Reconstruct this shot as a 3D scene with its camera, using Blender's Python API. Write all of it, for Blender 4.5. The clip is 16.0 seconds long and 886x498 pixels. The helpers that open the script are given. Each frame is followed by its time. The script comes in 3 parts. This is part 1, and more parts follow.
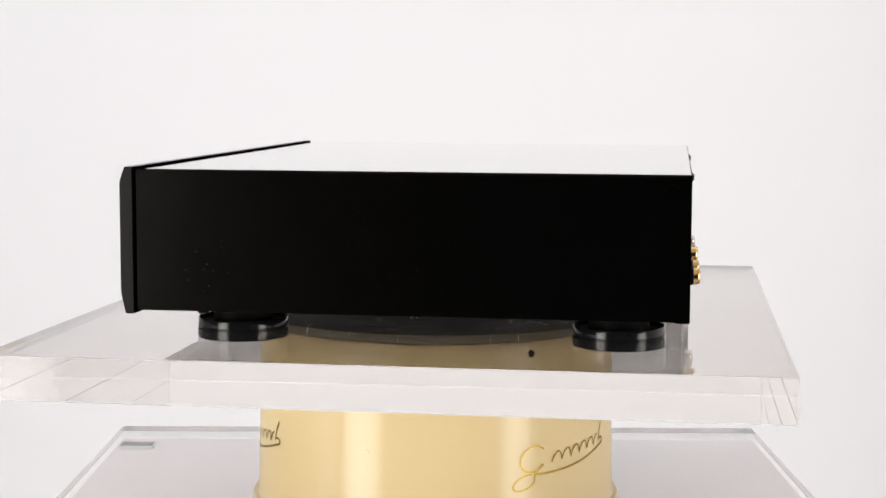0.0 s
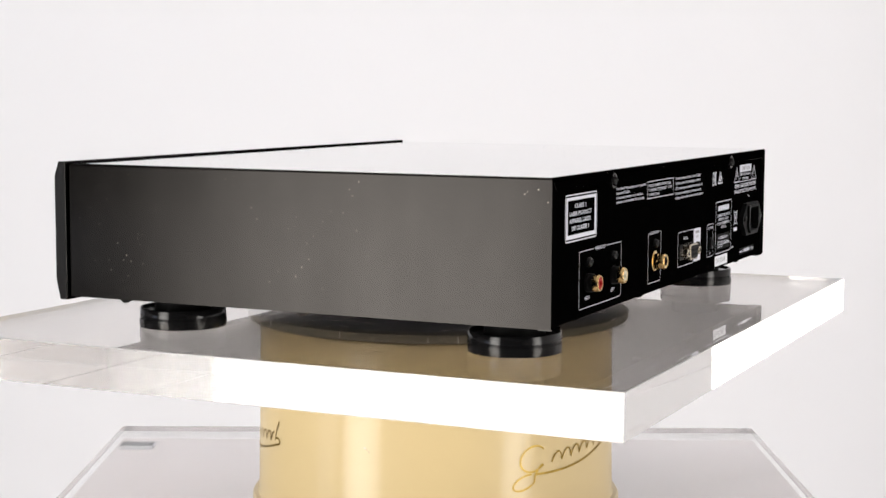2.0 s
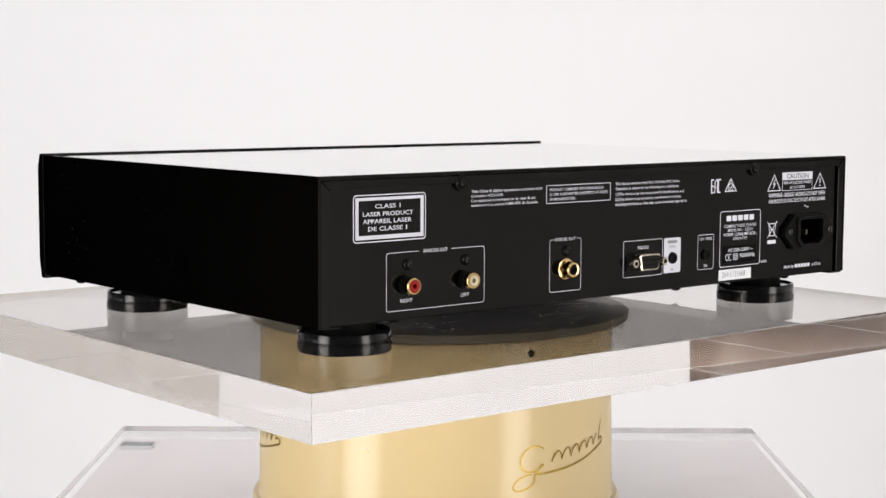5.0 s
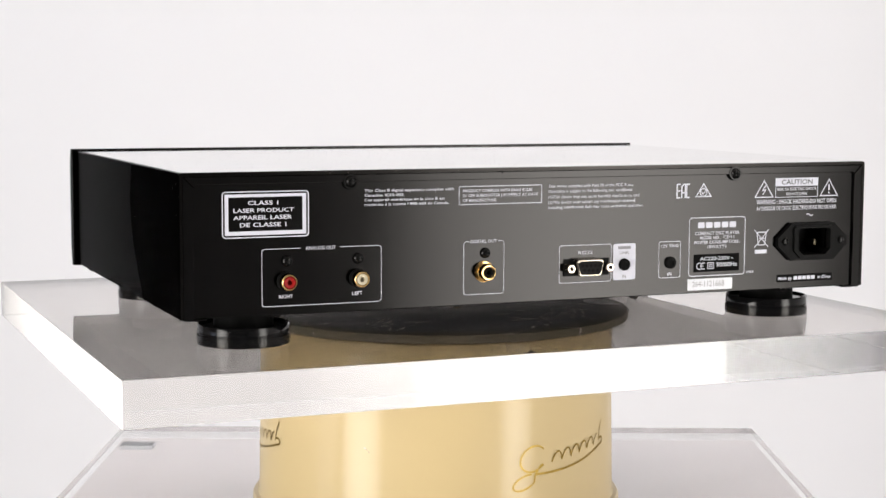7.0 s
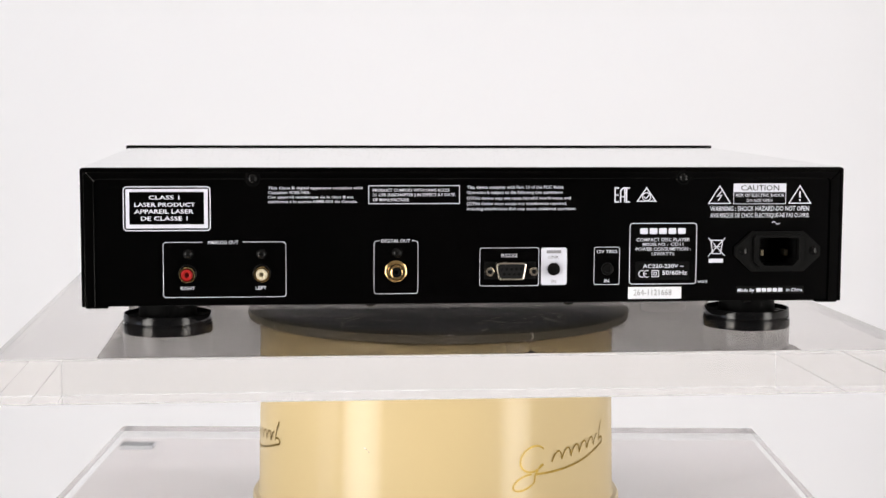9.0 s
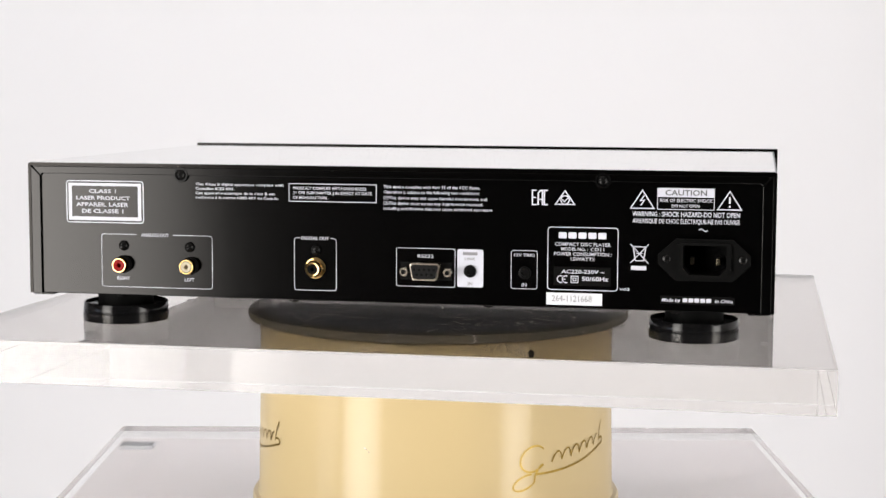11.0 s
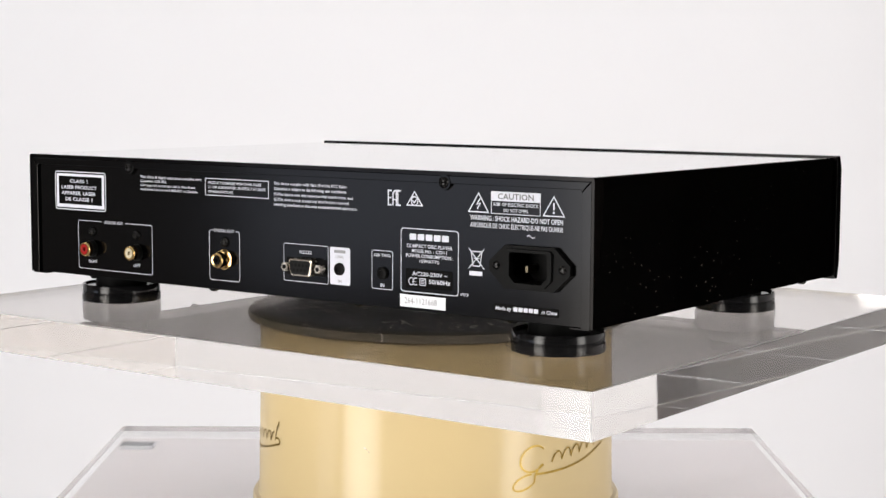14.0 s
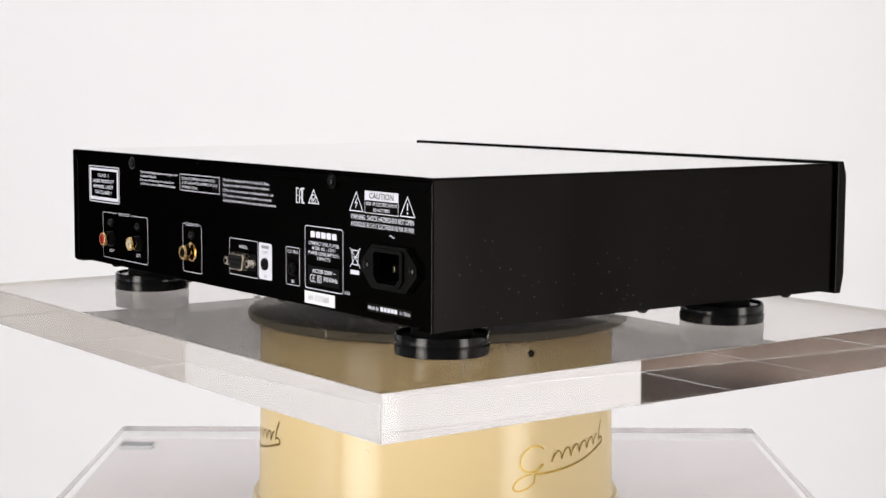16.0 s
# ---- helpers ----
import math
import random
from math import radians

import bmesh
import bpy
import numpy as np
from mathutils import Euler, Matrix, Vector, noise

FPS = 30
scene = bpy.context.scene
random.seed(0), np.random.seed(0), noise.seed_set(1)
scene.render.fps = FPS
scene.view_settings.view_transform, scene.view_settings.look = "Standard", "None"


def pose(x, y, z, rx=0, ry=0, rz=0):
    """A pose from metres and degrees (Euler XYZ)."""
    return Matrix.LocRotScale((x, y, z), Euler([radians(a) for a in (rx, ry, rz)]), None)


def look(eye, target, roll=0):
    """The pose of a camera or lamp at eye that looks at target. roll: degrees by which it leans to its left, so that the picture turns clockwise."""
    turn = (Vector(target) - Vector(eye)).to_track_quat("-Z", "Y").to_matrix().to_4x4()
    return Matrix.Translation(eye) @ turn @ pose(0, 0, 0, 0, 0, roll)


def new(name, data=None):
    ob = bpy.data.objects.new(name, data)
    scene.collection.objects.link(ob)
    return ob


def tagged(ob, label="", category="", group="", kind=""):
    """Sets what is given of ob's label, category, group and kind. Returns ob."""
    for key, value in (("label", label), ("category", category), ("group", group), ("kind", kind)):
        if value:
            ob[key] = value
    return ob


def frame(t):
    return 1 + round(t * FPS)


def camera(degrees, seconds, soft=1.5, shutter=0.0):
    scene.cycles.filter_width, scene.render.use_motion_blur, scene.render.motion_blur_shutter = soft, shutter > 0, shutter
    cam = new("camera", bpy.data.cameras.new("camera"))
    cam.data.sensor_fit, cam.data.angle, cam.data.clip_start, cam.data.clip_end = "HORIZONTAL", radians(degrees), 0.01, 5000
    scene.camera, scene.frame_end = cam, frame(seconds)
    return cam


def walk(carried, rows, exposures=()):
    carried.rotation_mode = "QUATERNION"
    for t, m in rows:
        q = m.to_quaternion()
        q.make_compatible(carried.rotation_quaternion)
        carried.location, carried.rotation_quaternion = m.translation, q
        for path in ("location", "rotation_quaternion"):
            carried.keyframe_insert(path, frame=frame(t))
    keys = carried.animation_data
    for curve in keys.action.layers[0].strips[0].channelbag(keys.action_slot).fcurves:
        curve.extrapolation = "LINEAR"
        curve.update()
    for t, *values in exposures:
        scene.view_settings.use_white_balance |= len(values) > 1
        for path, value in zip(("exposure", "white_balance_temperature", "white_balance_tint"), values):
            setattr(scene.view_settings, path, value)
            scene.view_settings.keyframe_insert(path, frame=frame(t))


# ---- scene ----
cam = camera(30.42, 16.0)
scene.cycles.max_bounces, scene.cycles.glossy_bounces, scene.cycles.transmission_bounces = 24, 16, 16      # long paths inside the thick plates
EYE = (0.0, -1.0604, 0.1408)
PATH = [(0.0, EYE, (0.00263, -0.06543, 0.04069), 0.234), (16.0, EYE, (0.00263, -0.06543, 0.04069), 0.234)]
walk(cam, [(t, look(eye, target, roll)) for t, eye, target, roll in PATH])

# turn of the rotating plate, degrees
TURN = [(0.0, 81.75), (0.5, 77.54), (1.0, 73.17), (1.5, 69.15), (2.0, 64.75), (2.5, 60.8), (3.0, 56.42), (3.5, 52.35), (4.0, 48.02),
        (4.5, 43.8), (5.0, 39.6), (5.5, 35.4), (6.0, 31.2), (6.5, 26.97), (7.0, 22.59), (7.5, 18.45), (8.0, 14.02), (8.5, 9.9), (9.0, 5.53),
        (9.5, 1.4), (10.0, -2.8), (10.5, -7.0), (11.0, -11.2), (11.5, -15.4), (12.0, -19.75), (12.5, -23.8), (13.0, -28.12), (13.5, -32.2),
        (14.0, -36.44), (14.5, -40.5), (15.0, -44.83), (15.5, -49.05), (16.0, -53.6)]
XO = 0.0019      # the player stands this far off the axis
FLOOR = -1.25

# ---- light ----
world = bpy.data.worlds.new("studio")
scene.world = world
world.use_nodes = True
world.node_tree.nodes["Background"].inputs[0].default_value = (1.0, 0.98, 0.97, 1)
world.node_tree.nodes["Background"].inputs[1].default_value = 0.0


def area_lamp(name, eye, target, sx, sy, watts, colour):
    data = bpy.data.lights.new(name, "AREA")
    data.shape, data.size, data.size_y, data.energy, data.color = "RECTANGLE", sx, sy, watts, colour
    ob = new(name, data)
    ob.matrix_world = look(eye, target)
    return ob


def hot_centre(lamp):
    """A softbox is brightest in its middle and fades towards its rims."""
    data = lamp.data
    data.use_nodes = True
    nt = data.node_tree
    em = nt.nodes["Emission"]
    geo = nt.nodes.new("ShaderNodeNewGeometry")
    sep = nt.nodes.new("ShaderNodeSeparateXYZ")
    nt.links.new(geo.outputs["Parametric"], sep.inputs[0])

    def hump(socket, lift):
        inv = nt.nodes.new("ShaderNodeMath")
        inv.operation = "SUBTRACT"
        inv.inputs[0].default_value = 1
        nt.links.new(socket, inv.inputs[1])
        mul = nt.nodes.new("ShaderNodeMath")
        mul.operation = "MULTIPLY"
        nt.links.new(socket, mul.inputs[0])
        nt.links.new(inv.outputs[0], mul.inputs[1])
        out = nt.nodes.new("ShaderNodeMath")
        out.operation = "MULTIPLY_ADD"
        out.inputs[1].default_value, out.inputs[2].default_value = 4 * (1 - lift), lift
        nt.links.new(mul.outputs[0], out.inputs[0])
        return out.outputs[0]
    both = nt.nodes.new("ShaderNodeMath")
    both.operation = "MULTIPLY"
    nt.links.new(hump(sep.outputs["X"], 0.15), both.inputs[0])
    nt.links.new(hump(sep.outputs["Y"], 0.6), both.inputs[1])
    gain = nt.nodes.new("ShaderNodeMath")
    gain.operation = "MULTIPLY"
    gain.inputs[1].default_value = 1.67
    nt.links.new(both.outputs[0], gain.inputs[0])
    nt.links.new(gain.outputs[0], em.inputs["Strength"])


# two softboxes beside the camera, one unseen bank added to brighten the backdrop
hot_centre(area_lamp("softbox_left", (-1.176, -1.157, -0.12), (0, 0, -0.06), 0.79, 1.9, 33.5, (1.0, 0.965, 0.915)))
hot_centre(area_lamp("softbox_right", (1.258, -1.069, -0.12), (0, 0, -0.06), 0.65, 1.9, 20.5, (1.0, 0.965, 0.915)))
area_lamp("backdrop_bank", (-1.85, 0.35, 1.15), (-1.85, 2.3, -0.2), 6.9, 0.6, 60, (0.875, 0.92, 0.98))
# unseen fill lamp at mid height, added to light the brown tiles and panels
area_lamp("tile_fill_lamp", (-6.3, 0.1, 0.4), (-8.6, -0.1, -0.9), 1.6, 1.2, 125, (0.97, 0.98, 1.0))
area_lamp("window_light", (-9.9, -3.4, -0.3), (0, -3.4, -0.3), 3.0, 1.8, 30, (0.74, 0.82, 1.0))


# ---- materials ----
def rgb(c):
    return (*c, 1) if len(c) == 3 else c


def material(name, colour, rough=0.5, metal=0.0, grain=0.0, scale=200.0, bump=0.0, bump_scale=600.0, var=0.0, spec=0.5, coat=0.0, coat_rough=0.1, stretch=(1, 1, 1)):
    m = bpy.data.materials.new(name)
    m.use_nodes = True
    nt = m.node_tree
    b = nt.nodes["Principled BSDF"]
    b.inputs["Base Color"].default_value = rgb(colour)
    b.inputs["Roughness"].default_value = rough
    b.inputs["Metallic"].default_value = metal
    b.inputs["Specular IOR Level"].default_value = spec
    b.inputs["Coat Weight"].default_value = coat
    b.inputs["Coat Roughness"].default_value = coat_rough
    tc = nt.nodes.new("ShaderNodeTexCoord")
    mp = nt.nodes.new("ShaderNodeMapping")
    mp.inputs["Scale"].default_value = stretch
    nt.links.new(tc.outputs["Object"], mp.inputs["Vector"])

    def noise_node(sc, detail=4):
        n = nt.nodes.new("ShaderNodeTexNoise")
        n.inputs["Scale"].default_value, n.inputs["Detail"].default_value = sc, detail
        nt.links.new(mp.outputs["Vector"], n.inputs["Vector"])
        return n
    if var:
        n = noise_node(scale / 12)
        r = nt.nodes.new("ShaderNodeMapRange")
        r.inputs["To Min"].default_value, r.inputs["To Max"].default_value = 1 - var, 1 + var
        nt.links.new(n.outputs["Fac"], r.inputs["Value"])
        mx = nt.nodes.new("ShaderNodeMix")
        mx.data_type, mx.blend_type = "RGBA", "MULTIPLY"
        mx.inputs["Factor"].default_value = 1
        mx.inputs["A"].default_value = rgb(colour)
        nt.links.new(r.outputs["Result"], mx.inputs["B"])
        nt.links.new(mx.outputs["Result"], b.inputs["Base Color"])
    if grain:
        n = noise_node(scale)
        r = nt.nodes.new("ShaderNodeMapRange")
        r.inputs["To Min"].default_value, r.inputs["To Max"].default_value = max(0.0, rough - grain), min(1.0, rough + grain)
        nt.links.new(n.outputs["Fac"], r.inputs["Value"])
        nt.links.new(r.outputs["Result"], b.inputs["Roughness"])
    if bump:
        n = noise_node(bump_scale, 2)
        k = nt.nodes.new("ShaderNodeBump")
        k.inputs["Strength"].default_value, k.inputs["Distance"].default_value = bump, 0.0002
        nt.links.new(n.outputs["Fac"], k.inputs["Height"])
        nt.links.new(k.outputs["Normal"], b.inputs["Normal"])
    return m


def black_metal(name, tone, rough, scale, stretch=(1, 1, 1)):
    """Black anodised metal: low even reflection that hardly rises at a slant."""
    m = material(name, (tone, tone * 0.975, tone * 0.965), rough, metal=0.976, grain=0.025, scale=scale, stretch=stretch, spec=0.0)
    m.node_tree.nodes["Principled BSDF"].inputs["Specular Tint"].default_value = (0.25, 0.25, 0.25, 1)
    return m


def dusty_black(name):
    """Satin black paint with sparse pale dust specks."""
    m = black_metal(name, 0.0215, 0.19, 90)
    nt = m.node_tree
    b = nt.nodes["Principled BSDF"]
    tc = nt.nodes["Texture Coordinate"]
    v = nt.nodes.new("ShaderNodeTexVoronoi")
    v.inputs["Scale"].default_value = 210
    nt.links.new(tc.outputs["Object"], v.inputs["Vector"])
    big = nt.nodes.new("ShaderNodeTexNoise")
    big.inputs["Scale"].default_value = 14
    nt.links.new(tc.outputs["Object"], big.inputs["Vector"])
    size = nt.nodes.new("ShaderNodeMapRange")
    size.inputs["From Min"].default_value, size.inputs["From Max"].default_value = 0.37, 0.72
    size.inputs["To Min"].default_value, size.inputs["To Max"].default_value = 0.0, 0.12
    nt.links.new(big.outputs["Fac"], size.inputs["Value"])
    lt = nt.nodes.new("ShaderNodeMath")
    lt.operation = "LESS_THAN"
    nt.links.new(v.outputs["Distance"], lt.inputs[0])
    nt.links.new(size.outputs["Result"], lt.inputs[1])
    mx = nt.nodes.new("ShaderNodeMix")
    mx.data_type = "RGBA"
    mp = nt.nodes.new("ShaderNodeMapping")            # faint uneven sheen, streaked upright
    mp.inputs["Scale"].default_value = (1, 1, 0.35)
    nt.links.new(tc.outputs["Object"], mp.inputs["Vector"])
    haze = nt.nodes.new("ShaderNodeTexNoise")
    haze.inputs["Scale"].default_value, haze.inputs["Detail"].default_value = 17, 6
    nt.links.new(mp.outputs["Vector"], haze.inputs["Vector"])
    ramp = nt.nodes.new("ShaderNodeMapRange")
    ramp.inputs["From Min"].default_value, ramp.inputs["From Max"].default_value = 0.3, 0.7
    nt.links.new(haze.outputs["Fac"], ramp.inputs["Value"])
    tone = nt.nodes.new("ShaderNodeMix")
    tone.data_type = "RGBA"
    tone.inputs["A"].default_value, tone.inputs["B"].default_value = (0.0126, 0.0118, 0.0113, 1), (0.0192, 0.0180, 0.0172, 1)
    nt.links.new(ramp.outputs["Result"], tone.inputs["Factor"])
    nt.links.new(tone.outputs["Result"], mx.inputs["A"])
    mx.inputs["B"].default_value = (0.10, 0.092, 0.082, 1)
    nt.links.new(lt.outputs[0], mx.inputs["Factor"])
    nt.links.new(mx.outputs["Result"], b.inputs["Base Color"])
    return m


def acrylic(name, tint, rough=0.0):
    m = bpy.data.materials.new(name)
    m.use_nodes = True
    b = m.node_tree.nodes["Principled BSDF"]
    b.inputs["Base Color"].default_value = rgb(tint)
    b.inputs["Roughness"].default_value = rough
    b.inputs["IOR"].default_value = 1.49
    b.inputs["Transmission Weight"].default_value = 1.0
    return m


def scratched_metal(name):
    """Dark turned aluminium with pale scratches."""
    m = material(name, (0.175, 0.182, 0.205), 0.8, metal=0.0, scale=420, var=0.75, spec=0.05, stretch=(0.5, 1.6, 1))
    nt = m.node_tree
    b = nt.nodes["Principled BSDF"]
    tc = nt.nodes["Texture Coordinate"]
    total = None
    for turn, sc in ((25, 34), (110, 46), (160, 28)):
        mp = nt.nodes.new("ShaderNodeMapping")
        mp.inputs["Rotation"].default_value = (0, 0, radians(turn))
        mp.inputs["Scale"].default_value = (1, 11, 1)
        nt.links.new(tc.outputs["Object"], mp.inputs["Vector"])
        n = nt.nodes.new("ShaderNodeTexNoise")
        n.inputs["Scale"].default_value, n.inputs["Detail"].default_value = sc, 3
        nt.links.new(mp.outputs["Vector"], n.inputs["Vector"])
        g = nt.nodes.new("ShaderNodeMapRange")
        g.inputs["From Min"].default_value, g.inputs["From Max"].default_value = 0.69, 0.72
        nt.links.new(n.outputs["Fac"], g.inputs["Value"])
        if total is None:
            total = g.outputs["Result"]
        else:
            a = nt.nodes.new("ShaderNodeMath")
            a.operation = "MAXIMUM"
            nt.links.new(total, a.inputs[0])
            nt.links.new(g.outputs["Result"], a.inputs[1])
            total = a.outputs[0]
    mx = nt.nodes.new("ShaderNodeMix")
    mx.data_type = "RGBA"
    old = b.inputs["Base Color"].links[0].from_socket
    flat = nt.nodes.new("ShaderNodeVectorMath")       # dull rim, browner and slightly darker than the middle, wavering edge
    flat.operation = "MULTIPLY"
    flat.inputs[1].default_value = (1, 1, 0)
    nt.links.new(tc.outputs["Object"], flat.inputs[0])
    size = nt.nodes.new("ShaderNodeVectorMath")
    size.operation = "LENGTH"
    nt.links.new(flat.outputs["Vector"], size.inputs[0])
    wob = nt.nodes.new("ShaderNodeTexNoise")
    wob.inputs["Scale"].default_value = 28
    nt.links.new(tc.outputs["Object"], wob.inputs["Vector"])
    add = nt.nodes.new("ShaderNodeMath")
    add.operation = "MULTIPLY_ADD"
    add.inputs[1].default_value = 0.022
    nt.links.new(wob.outputs["Fac"], add.inputs[0])
    nt.links.new(size.outputs["Value"], add.inputs[2])
    rim = nt.nodes.new("ShaderNodeMapRange")
    rim.interpolation_type = "SMOOTHSTEP"
    rim.inputs["From Min"].default_value, rim.inputs["From Max"].default_value = 0.112, 0.140
    nt.links.new(add.outputs[0], rim.inputs["Value"])
    rim_mix = nt.nodes.new("ShaderNodeMix")
    rim_mix.data_type = "RGBA"
    rim_mix.inputs["B"].default_value = (0.15, 0.128, 0.09, 1)
    nt.links.new(rim.outputs["Result"], rim_mix.inputs["Factor"])
    nt.links.new(old, rim_mix.inputs["A"])
    nt.links.new(rim_mix.outputs["Result"], mx.inputs["A"])
    mx.inputs["B"].default_value = (0.75, 0.73, 0.68, 1)
    nt.links.new(total, mx.inputs["Factor"])
    nt.links.new(mx.outputs["Result"], b.inputs["Base Color"])
    return m


BLACK_PAINT = dusty_black("satin_black_paint")
PANEL_BLACK = black_metal("matt_black_panel", 0.0235, 0.135, 120)
TOP_BLACK = material("smooth_black_top", (0.004, 0.004, 0.0045), 0.10, grain=0.02, scale=60, coat=1.0, coat_rough=0.06)
FRONT_BLACK = black_metal("black_anodised_front", 0.018, 0.24, 150, (0.1, 1, 1))
RUBBER = material("black_plastic_foot", (0.004, 0.004, 0.0043), 0.12, grain=0.03, scale=180, spec=0.28)
DARK_PLASTIC = material("black_plastic", (0.004, 0.004, 0.004), 0.45, grain=0.05, scale=300, spec=0.06)
DARK_STEEL = material("black_screw", (0.004, 0.004, 0.004), 0.16, grain=0.04, scale=500, spec=0.2)
HOLE = material("dark_hole", (0.004, 0.004, 0.004), 0.6, spec=0.05)
BASE_BLACK = material("matt_black_base", (0.006, 0.006, 0.006), 0.85, spec=0.04, grain=0.05)
STEEL = material("nickel_steel", (0.60, 0.54, 0.45), 0.25, metal=1.0, grain=0.08, scale=400)
DULL_STEEL = material("dull_steel", (0.15, 0.13, 0.09), 0.4, metal=1.0, grain=0.08, scale=400)
PORT_GREY = material("grey_port_plastic", (0.010, 0.010, 0.010), 0.6, spec=0.08)
GOLD = material("gold_plate", (0.74, 0.52, 0.23), 0.10, metal=1.0, grain=0.06, scale=400)
RED = material("red_insulator", (0.27, 0.005, 0.004), 0.5, spec=0.2)
IVORY = material("white_insulator", (0.50, 0.44, 0.31), 0.45)
WHITE_INK = material("white_print", (0.60, 0.61, 0.69), 0.5, var=0.05, scale=3000)
GREY_INK = material("grey_print", (0.22, 0.22, 0.24), 0.5)
BLACK_INK = material("black_print", (0.02, 0.02, 0.02), 0.5)
STICKER = material("white_sticker", (0.70, 0.715, 0.76), 0.45, var=0.04, scale=1500)
GLOSS_STICKER = material("matt_black_sticker", (0.003, 0.003, 0.003), 0.7, spec=0.05)
ACRYLIC = acrylic("clear_acrylic", (0.985, 0.985, 0.98))
# tint puts the plate's missing shade into the colour, as its shadow is off
TINTED_ACRYLIC = acrylic("shade_tint_acrylic", (0.66, 0.625, 0.60))
FROSTED_ARRIS = acrylic("frosted_acrylic_arris", (0.97, 0.965, 0.96), 0.6)
ACRYLIC_EDGE = acrylic("polished_acrylic_edge", (0.97, 0.945, 0.915), 0.045)
CREAM = material("cream_gloss_paint", (0.565, 0.442, 0.238), 0.5, var=0.03, scale=60, coat=0.5, coat_rough=0.04, grain=0.04, bump=0.12, bump_scale=45, spec=0.15)
GOLD_INK = material("dull_gold_script", (0.33, 0.22, 0.045), 0.38, metal=0.85, var=0.4, scale=900)
SCRATCH = material("bright_metal_scratch", (0.85, 0.84, 0.81), 0.6, spec=0.2)
DISC_METAL = scratched_metal("scratched_dark_metal")
PAPER = material("white_backdrop_paper", (0.86, 0.85, 0.86), 0.9, var=0.012, scale=20)
LAMINATE = material("pale_grey_laminate", (0.55, 0.47, 0.46), 0.5, var=0.16, scale=300, stretch=(0.2, 2.5, 1), grain=0.1)
PAD_GREY = material("grey_rubber_pad", (0.2, 0.2, 0.205), 0.6, var=0.1)
# unseen walls: the grey puts the room's darkness into the colour
ROOM_WALL = material("dark_reflection_wall", (0.30, 0.29, 0.28), 0.9, var=0.04, scale=10)
# unseen side wall, its white raised to brighten the clear plate's edges
EAST_WALL = material("brightening_white_wall", (0.92, 0.90, 0.89), 0.9, var=0.04, scale=10)
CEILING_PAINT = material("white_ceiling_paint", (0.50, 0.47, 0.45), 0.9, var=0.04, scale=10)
GROUT = material("pale_grout", (0.50, 0.42, 0.36), 0.9, var=0.15, scale=60)


def tile_material():
    m = material("brown_floor_tile", (0.155, 0.107, 0.082), 0.8, grain=0.1, scale=90, var=0.7, spec=0.1)
    nt = m.node_tree
    b = nt.nodes["Principled BSDF"]
    info = nt.nodes.new("ShaderNodeObjectInfo")
    r = nt.nodes.new("ShaderNodeMapRange")
    r.inputs["To Min"].default_value, r.inputs["To Max"].default_value = 0.85, 1.12
    nt.links.new(info.outputs["Random"], r.inputs["Value"])
    mx = nt.nodes.new("ShaderNodeMix")
    mx.data_type, mx.blend_type = "RGBA", "MULTIPLY"
    mx.inputs["Factor"].default_value = 1
    nt.links.new(b.inputs["Base Color"].links[0].from_socket, mx.inputs["A"])
    nt.links.new(r.outputs["Result"], mx.inputs["B"])
    nt.links.new(mx.outputs["Result"], b.inputs["Base Color"])
    return m


TILE = tile_material()


# ---- mesh helpers ----
def finish(bm, name, mat, smooth=False):
    bmesh.ops.recalc_face_normals(bm, faces=bm.faces)
    me = bpy.data.meshes.new(name)
    bm.to_mesh(me)
    bm.free()
    me.materials.append(mat)
    if smooth:
        me.shade_smooth()
    return me


def part(name, bm, mat, parent, label="", smooth=False):
    """Links a bmesh as one mesh object under a thing or part."""
    ob = new(name, finish(bm, name, mat, smooth))
    ob.parent = parent
    if label:
        tagged(ob, label)
    if smooth:
        sharp_edges(ob.data)
    return ob


def sharp_edges(me, degrees=35):
    bm = bmesh.new()
    bm.from_mesh(me)
    for e in bm.edges:
        if len(e.link_faces) == 2 and e.calc_face_angle(0) > radians(degrees):
            e.smooth = False
    bm.to_mesh(me)
    bm.free()


def box(x0, x1, y0, y1, z0, z1, bevel=0.0, seg=2, bm=None):
    bm = bm or bmesh.new()
    made = bmesh.ops.create_cube(bm, size=1)["verts"]
    for v in made:
        v.co = ((x0 + x1) / 2 + v.co.x * (x1 - x0), (y0 + y1) / 2 + v.co.y * (y1 - y0), (z0 + z1) / 2 + v.co.z * (z1 - z0))
    if bevel:
        edges = list({e for v in made for e in v.link_edges})
        bmesh.ops.bevel(bm, geom=edges, offset=bevel, segments=seg, affect="EDGES", profile=0.5)
    return bm


def prism(points, axis, a0, a1, bevel=0.0, bm=None):
    """A closed outline of (u, v) pushed along axis from a0 to a1. axis y: u=x, v=z; axis x: u=y, v=z; axis z: u=x, v=y."""
    bm = bm or bmesh.new()

    def put(u, v, a):
        return {"y": (u, a, v), "x": (a, u, v), "z": (u, v, a)}[axis]
    lo = [bm.verts.new(put(u, v, a0)) for u, v in points]
    hi = [bm.verts.new(put(u, v, a1)) for u, v in points]
    n = len(points)
    faces = [bm.faces.new(lo), bm.faces.new(hi[::-1])]
    for i in range(n):
        faces.append(bm.faces.new((lo[i], lo[(i + 1) % n], hi[(i + 1) % n], hi[i])))
    if bevel:
        bmesh.ops.recalc_face_normals(bm, faces=faces)
        bmesh.ops.bevel(bm, geom=list({e for f in faces[:2] for e in f.edges}), offset=bevel, segments=2, affect="EDGES", profile=0.5)
    return bm


